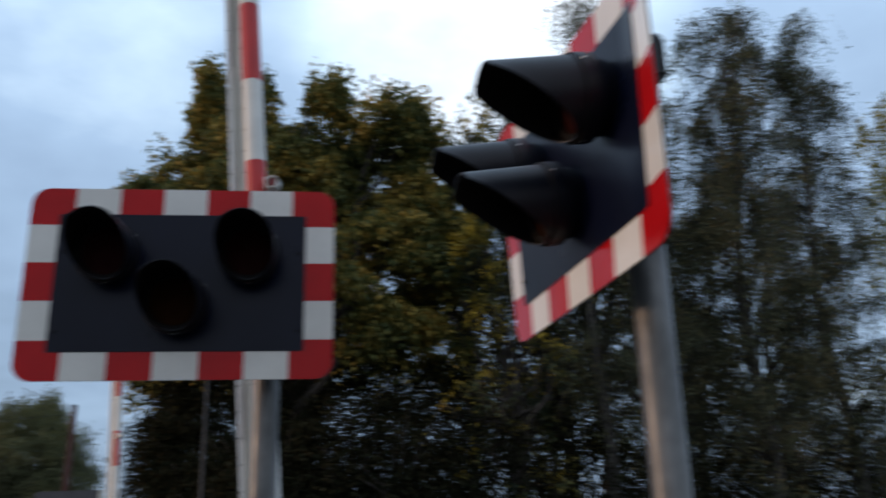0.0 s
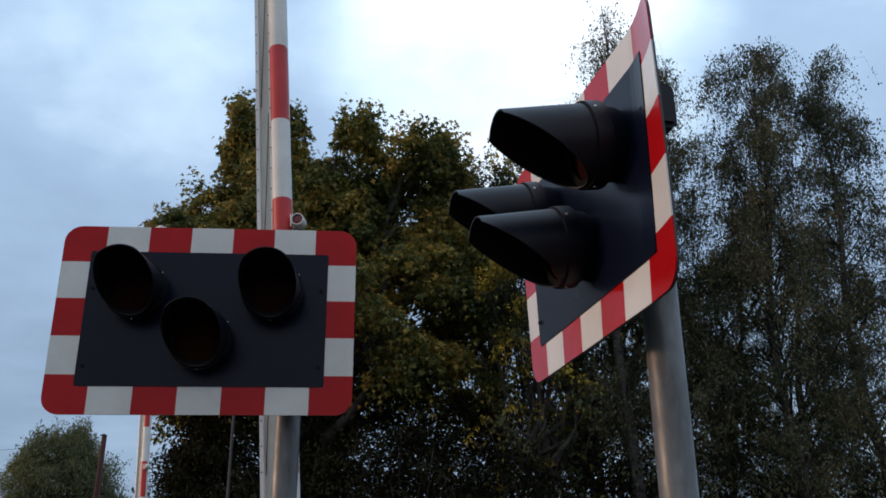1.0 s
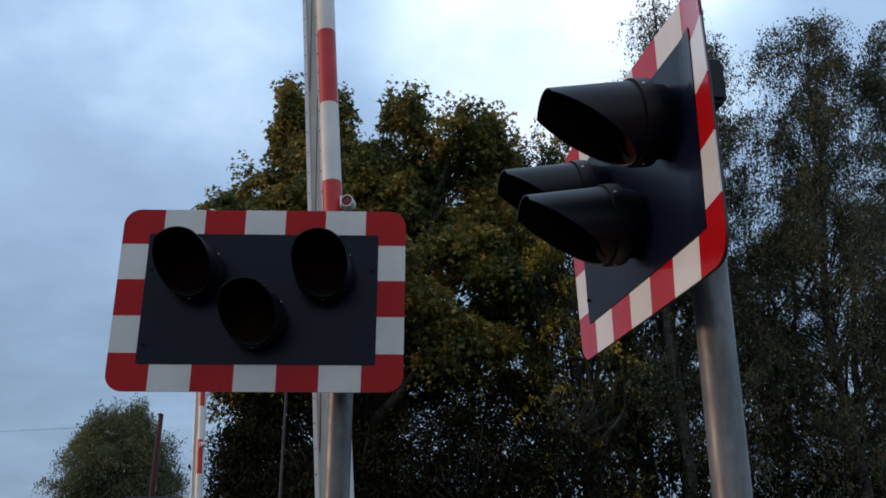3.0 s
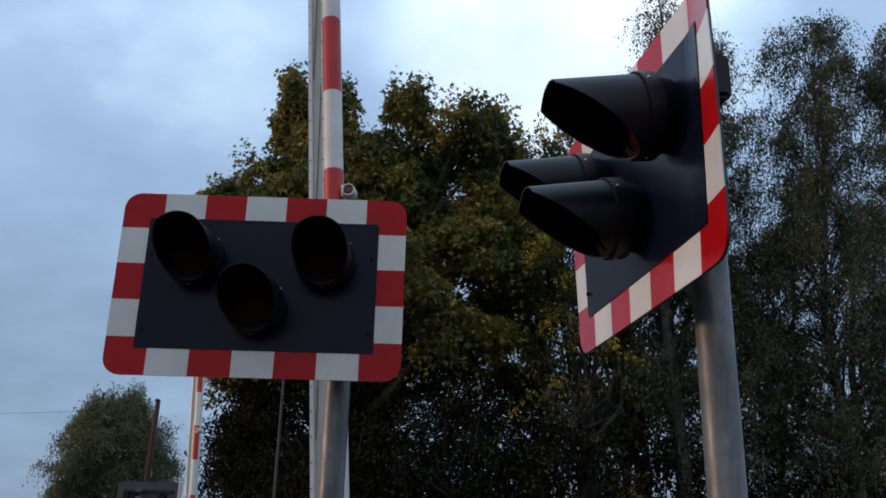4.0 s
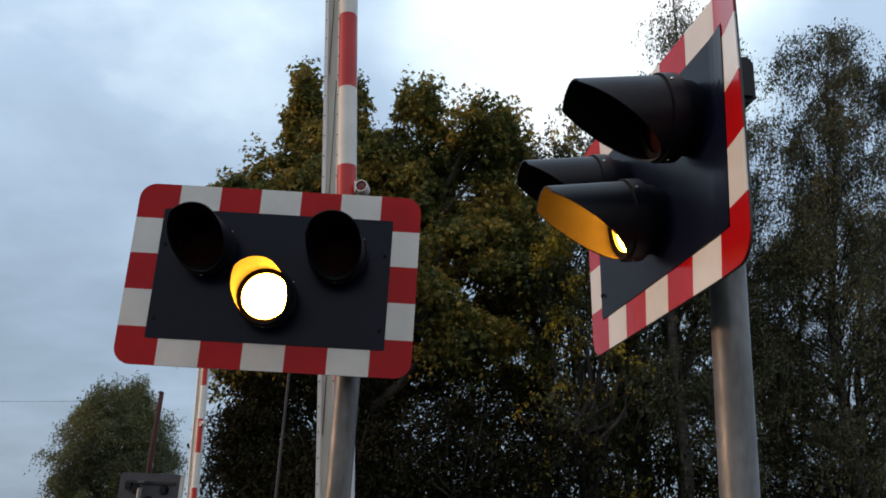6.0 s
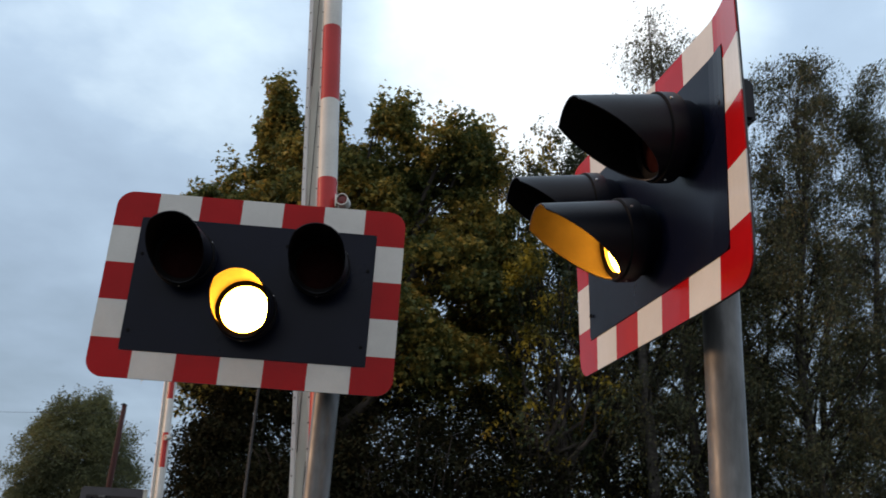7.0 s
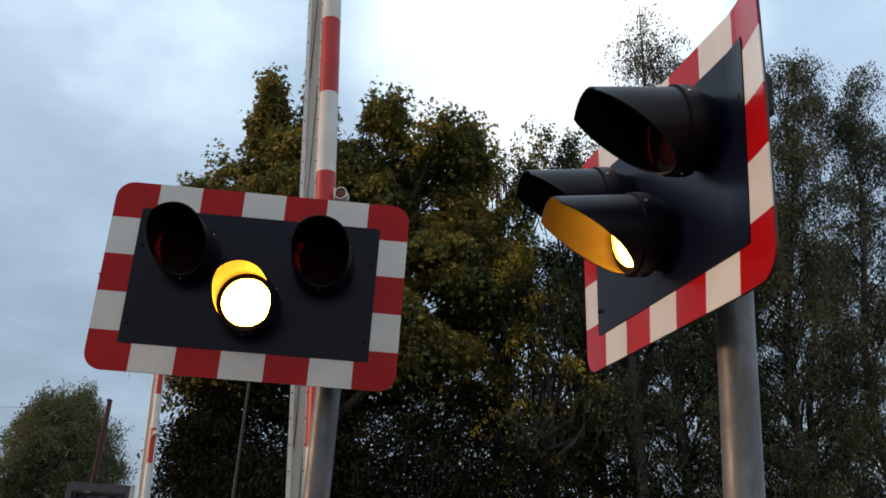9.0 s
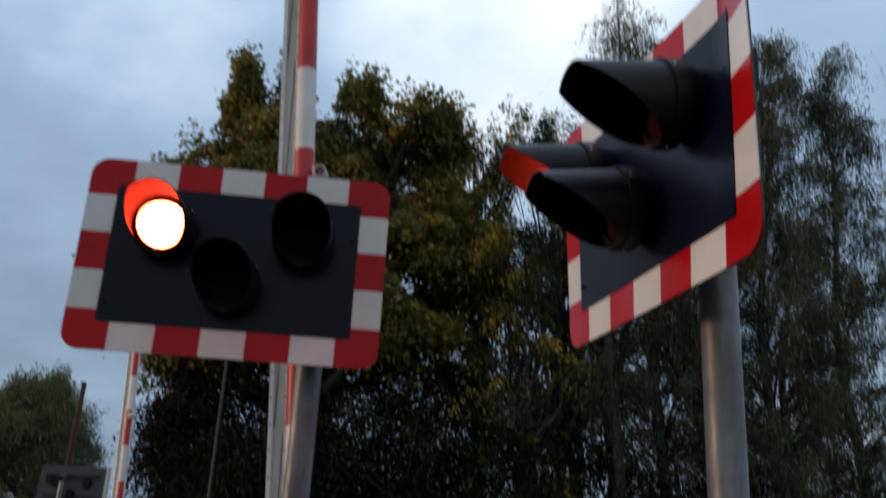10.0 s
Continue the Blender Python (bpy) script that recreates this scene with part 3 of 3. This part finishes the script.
def birch(base, label, height, width, strands, per_strand, size, material, lean=0.0, low=0.25):
    """A birch: slim trunk, rising boughs and hanging strings of small leaves."""
    root = thing("birch_tree", base, 0, label, "tree", "trees by the line")
    pts = [((lean * (i / 10) ** 2 + 0.12 * math.sin(i), 0.1 * math.cos(i * 1.3), height * i / 10 * 0.97), 0.15 * (1 - i / 10.6)) for i in range(11)]
    part("trunk", tube([pts], 10), BIRCHBARK, root)
    strings, leaves = [], []
    count = max(18, strands // 26)
    for b in range(count):
        t = low + (1 - low) * (b + RNG.uniform(0, 1)) / count
        a = RNG.uniform(0, 2 * np.pi)
        reach = width * (1.08 - t) ** 0.42 * RNG.uniform(0.35, 1.0)
        s = Vector((lean * t * t, 0, height * t * 0.9))
        rise = reach * RNG.uniform(0.35, 0.9) + 0.35 * t + RNG.uniform(0.2, 2.6) * max(0.0, t - 0.62)
        way_out = Vector((math.cos(a), math.sin(a), 0))
        m = s + way_out * reach * 0.55 + Vector((0, 0, rise * 0.8))
        e = s + way_out * reach + Vector((0, 0, rise * RNG.uniform(0.7, 1.1)))
        part("bough", tube([[(s, 0.04 * (1.1 - t)), (m, 0.022 * (1.1 - t) + 0.004), (e, 0.005)]], 5), BARK, root)
        for k in range(strands // count):
            u = RNG.uniform(0.3, 1.0)
            p = (s.lerp(m, u * 2) if u < 0.5 else m.lerp(e, u * 2 - 1)) + Vector(RNG.normal(size=3) * 0.08)
            long = RNG.uniform(0.35, 1.6) * (0.5 + 1.0 * (1 - t)) + 0.1
            out = way_out * RNG.uniform(0.1, 0.5)
            side_way = Vector(RNG.normal(size=3) * np.array((0.17, 0.17, 0.08)))
            q = p + out * 0.5 + side_way + Vector((0, 0, 0.08 - long * 0.15))
            r = q + side_way * 0.4 + out * 0.15 - Vector((0, 0, long))
            strings.append([(p, 0.0024), (q, 0.0020), (r, 0.0012)])
            for i in range(int(per_strand * (0.45 + 0.5 * long))):
                w = RNG.uniform(0.12, 1)
                leaves.append((p.lerp(q, w * 2) if w < 0.5 else q.lerp(r, w * 2 - 1)) + Vector(RNG.normal(size=3) * 0.06))
    tagged(part("branching", tube(strings, 3), BARK, root), kind="stuff")
    part("crown", leaf_mesh("crown", airy(np.array([tuple(v) for v in leaves]), base, 0.55).astype(np.float32), size, 60, False, material), material, root)
    return root


SYCAMORE = leaf_mat("sycamore_leaves", [(0.050, 0.070, 0.030), (0.092, 0.112, 0.038), (0.18, 0.165, 0.046), (0.37, 0.265, 0.058), (0.55, 0.32, 0.07)], 0.45, 0.8, 0.32)
ASH = leaf_mat("ash_leaves", [(0.026, 0.042, 0.026), (0.042, 0.06, 0.034), (0.085, 0.09, 0.034), (0.34, 0.25, 0.032), (0.52, 0.34, 0.04)], 0.22, 1.1)
BIRCHLEAF = leaf_mat("birch_leaves", [(0.050, 0.062, 0.040), (0.074, 0.085, 0.048), (0.105, 0.105, 0.052), (0.17, 0.13, 0.055)], 0.6, 0.8)
YELLOWLEAF = leaf_mat("yellow_leaves", [(0.12, 0.125, 0.03), (0.24, 0.21, 0.04), (0.38, 0.30, 0.055)], 0.6, 0.8)
WILLOW = leaf_mat("willow_leaves", [(0.075, 0.085, 0.05), (0.11, 0.125, 0.065), (0.15, 0.15, 0.065), (0.21, 0.20, 0.07)], 0.5, 0.35)
# near-black: the shade under the trees is put into this leaf colour
SHADE_LEAF = leaf_mat("shade_dark_leaves", [(0.011, 0.014, 0.008), (0.018, 0.019, 0.010), (0.036, 0.029, 0.014)], 0.5, 0.8, 0.08, 0.03)
HEDGE = leaf_mat("autumn_hedge_leaves", [(0.05, 0.05, 0.02), (0.12, 0.06, 0.02), (0.16, 0.07, 0.02)], 0.5, 0.2)

# the big sycamore with two tops behind the barriers
broad_tree("sycamore_tree", (-0.6, 14.2, 0), "large sycamore turning brown and ochre behind the barrier",
           [(-1.72, 0, 10.9, 0.16, 0.4, 0.9), (-1.66, 0, 9.5, 0.28, 0.8, 1.0), (-2.2, 0, 8.6, 0.75, 1.2, 0.75), (-2.4, 0, 7.7, 1.3, 1.6, 1.0), (-0.6, 0, 8.6, 1.6, 1.9, 1.7), (0.75, 0, 9.6, 0.75, 1.4, 1.75),
            (1.9, 0, 9.1, 1.0, 1.5, 1.7), (0.6, -0.2, 6.7, 3.0, 2.2, 2.1), (-2.2, 0.2, 5.9, 1.5, 1.8, 1.3), (2.6, 0, 6.6, 1.2, 1.7, 2.2), (-0.85, 0.1, 10.3, 0.3, 0.6, 1.1), (2.55, 0, 10.0, 0.2, 0.4, 0.7), (-3.75, 0, 7.5, 0.3, 0.5, 0.2), (3.4, 0.6, 7.6, 0.7, 1.2, 1.3), (0.1, 0, 9.25, 0.55, 1.0, 0.8)],
           [70, 120, 150, 280, 460, 270, 270, 660, 300, 240, 110, 40, 36, 130, 150], 54, 0.115, 0.118, SYCAMORE, trunk_r=0.34, trunk_h=7.5, limbs=40, sprigs=260, clump=12, inner=0.72, dome=0.62)

# added growth under the sycamore; its dark leaves stand in for canopy shade
broad_tree("holly_tree", (-1.1, 13.9, 0), "dense low growth under the sycamore, leaves darkened for shade",
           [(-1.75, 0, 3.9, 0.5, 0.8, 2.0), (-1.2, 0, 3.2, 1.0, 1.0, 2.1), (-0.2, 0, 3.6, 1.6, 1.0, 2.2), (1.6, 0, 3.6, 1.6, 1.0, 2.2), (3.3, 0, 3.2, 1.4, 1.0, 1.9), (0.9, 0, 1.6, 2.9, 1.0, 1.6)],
           [150, 240, 300, 300, 220, 300], 70, 0.18, 0.088, SHADE_LEAF, lobed=False, trunk_r=0.12, trunk_h=3.6, limbs=20, sprigs=60, clump=3, inner=0.25)


def ash(at, h, w, label, boughs=120, per=26):
    blobs = [(w * 0.32 * math.sin(2.3 * i + at[0]), 0, h * (0.94 - 0.11 * i), w * (0.42 + 0.09 * i), w * 0.5, h * 0.075) for i in range(6)]
    return broad_tree("ash_tree", at, label, blobs, [int(boughs * f) for f in (0.9, 1.0, 1.0, 0.9, 0.8, 0.7)], per, 0.11, 0.095, ASH, 40, False, 0.13, h * 0.75, 26, inner=0.3, sprigs=60, clump=9, dome=0.6)


ash((3.3, 16.0, 0), 11.0, 2.0, "slender ash with thin dark green foliage and sky between", 210, 30)
ash((4.9, 15.2, 0), 11.3, 2.1, "slender ash with thin dark green foliage and sky between", 150, 28)
ash((6.4, 16.4, 0), 11.8, 2.2, "slender ash with thin dark green foliage and sky between", 170, 28)
ash((3.7, 12.9, 0), 7.0, 1.5, "low ash with yellowing leaves beside taller trees", 60)
ash((8.1, 15.0, 0), 8.4, 1.9, "low ash standing among the birches", 85)

ash((5.4, 15.6, 0), 7.4, 1.6, "low ash with yellowing leaves beside taller trees", 80)

birch((5.6, 13.2, 0), "tall slim birch with a sparse airy top", 14.4, 1.7, 900, 15, 0.066, BIRCHLEAF, 0.3, 0.3)
birch((8.8, 13.0, 0), "weeping birch with hanging strings of small leaves", 12.9, 2.7, 3000, 33, 0.062, BIRCHLEAF, 0.3, 0.2)
birch((10.9, 13.6, 0), "weeping birch with hanging strings of small leaves", 13.0, 2.1, 2000, 33, 0.062, BIRCHLEAF, -0.1, 0.2)
birch((10.1, 14.7, 0), "weeping birch with hanging strings of small leaves", 10.4, 2.3, 1200, 30, 0.062, BIRCHLEAF, 0.1, 0.2)
birch((6.8, 13.9, 0), "weeping birch with hanging strings of small leaves", 13.7, 2.3, 2500, 32, 0.062, BIRCHLEAF, 0.0, 0.2)

broad_tree("lime_tree", (15.6, 16.0, 0), "lime tree with yellowing autumn leaves", [(0.3, 0, 10.6, 1.5, 1.6, 1.9), (0.5, 0, 8.2, 2.2, 2.0, 2.2), (-0.6, 0, 5.0, 1.6, 1.8, 1.6), (0.6, 0, 3.5, 2.0, 1.8, 2.0)], [170, 240, 120, 150], 40, 0.23, 0.11,
           YELLOWLEAF, lobed=False, trunk_r=0.2, sprigs=60)


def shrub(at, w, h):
    broad_tree("shrub", at, "dense shrub under the trees, shade put into its leaf colour", [(0, 0, h * 0.5, w, 0.9, h * 0.5), (w * 0.3, 0, h * 0.3, w * 0.7, 0.9, h * 0.3)], [int(170 * w), int(130 * w)], 46, 0.24, 0.092, SHADE_LEAF,
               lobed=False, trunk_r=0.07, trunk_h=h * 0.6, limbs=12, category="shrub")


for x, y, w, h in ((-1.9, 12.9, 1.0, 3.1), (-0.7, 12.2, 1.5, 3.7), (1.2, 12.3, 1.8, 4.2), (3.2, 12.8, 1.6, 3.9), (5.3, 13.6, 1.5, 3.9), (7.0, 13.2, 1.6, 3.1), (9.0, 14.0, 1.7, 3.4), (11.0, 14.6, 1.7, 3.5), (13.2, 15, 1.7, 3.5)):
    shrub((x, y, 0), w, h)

# across the road, far off
broad_tree("willow_tree", (-13.6, 38, 0), "rounded grey-green willow in the distance", [(-0.2, 0, 5.5, 2.0, 2.2, 2.0), (0.1, 0, 6.6, 1.1, 1.4, 1.2), (1.7, 0, 4.4, 1.3, 1.6, 1.9), (-1.7, 0, 4.4, 1.3, 1.6, 1.9), (0, 0, 2.6, 2.8, 2.2, 2.2)],
           [340, 160, 220, 220, 340], 85, 0.2, 0.10, WILLOW, 60, False, 0.3, 4.5, 24, sprigs=160, clump=4)
for k in range(7):
    broad_tree("hedge", (-44 + 5.2 * k, 62 + 1.5 * (k % 3), 0), "low autumn hedge along the distant field", [(0, 0, 0.9, 3.1, 1.2, 0.95)], [90], 26, 0.35, 0.3, HEDGE, lobed=False, trunk_r=0.06, trunk_h=0.9, limbs=8, category="hedge")


def far_hill():
    bm = bmesh.new()
    n = 60
    low, high, behind = [], [], []
    for i in range(n + 1):
        x = -420 + 800 * i / n
        z = 7 + 2.5 * noise.noise((x * 0.012, 0, 0)) + 1.2 * noise.noise((x * 0.06, 3, 0))
        low.append(bm.verts.new((x, 500, -1)))
        high.append(bm.verts.new((x, 540, z)))
        behind.append(bm.verts.new((x, 640, z - 3)))
    for i in range(n):
        bm.faces.new((low[i], low[i + 1], high[i + 1], high[i]))
        bm.faces.new((high[i], high[i + 1], behind[i + 1], behind[i]))
    tagged(part("backdrop_hill", bm, mat("far_woods", (0.06, 0.075, 0.085), 0.95, dark=0.7, scale=0.05, fine=0.6, bump=0.5)), "low dark wooded ridge on the horizon", "hill", kind="structure")


far_hill()


# ---- what moves: the lamp lenses turn from their unlit to their lit side ----
def turns(changes):
    """Rows for a lens that is unlit at first and turns over, within a tenth of a second, at each time given."""
    rows, angle = [(0.0, 0)], 0
    for t in changes:
        for k in range(4):
            rows.append((t + k / 30, angle + 60 * k))
        angle += 180
    if rows[-1][0] < 10.0:
        rows.append((10.0, angle))
    return [(t, pose(0, -0.088, 0, 0, 0, a)) for t, a in rows]


def motions():
    for key in ("near", "side"):
        walk(LENSES[key, "amber"], turns([5.2, 9.0]))
        walk(LENSES[key, "left"], turns([9.0, 9.5, 9.9]))
        walk(LENSES[key, "right"], turns([9.0, 9.7]))


motions()
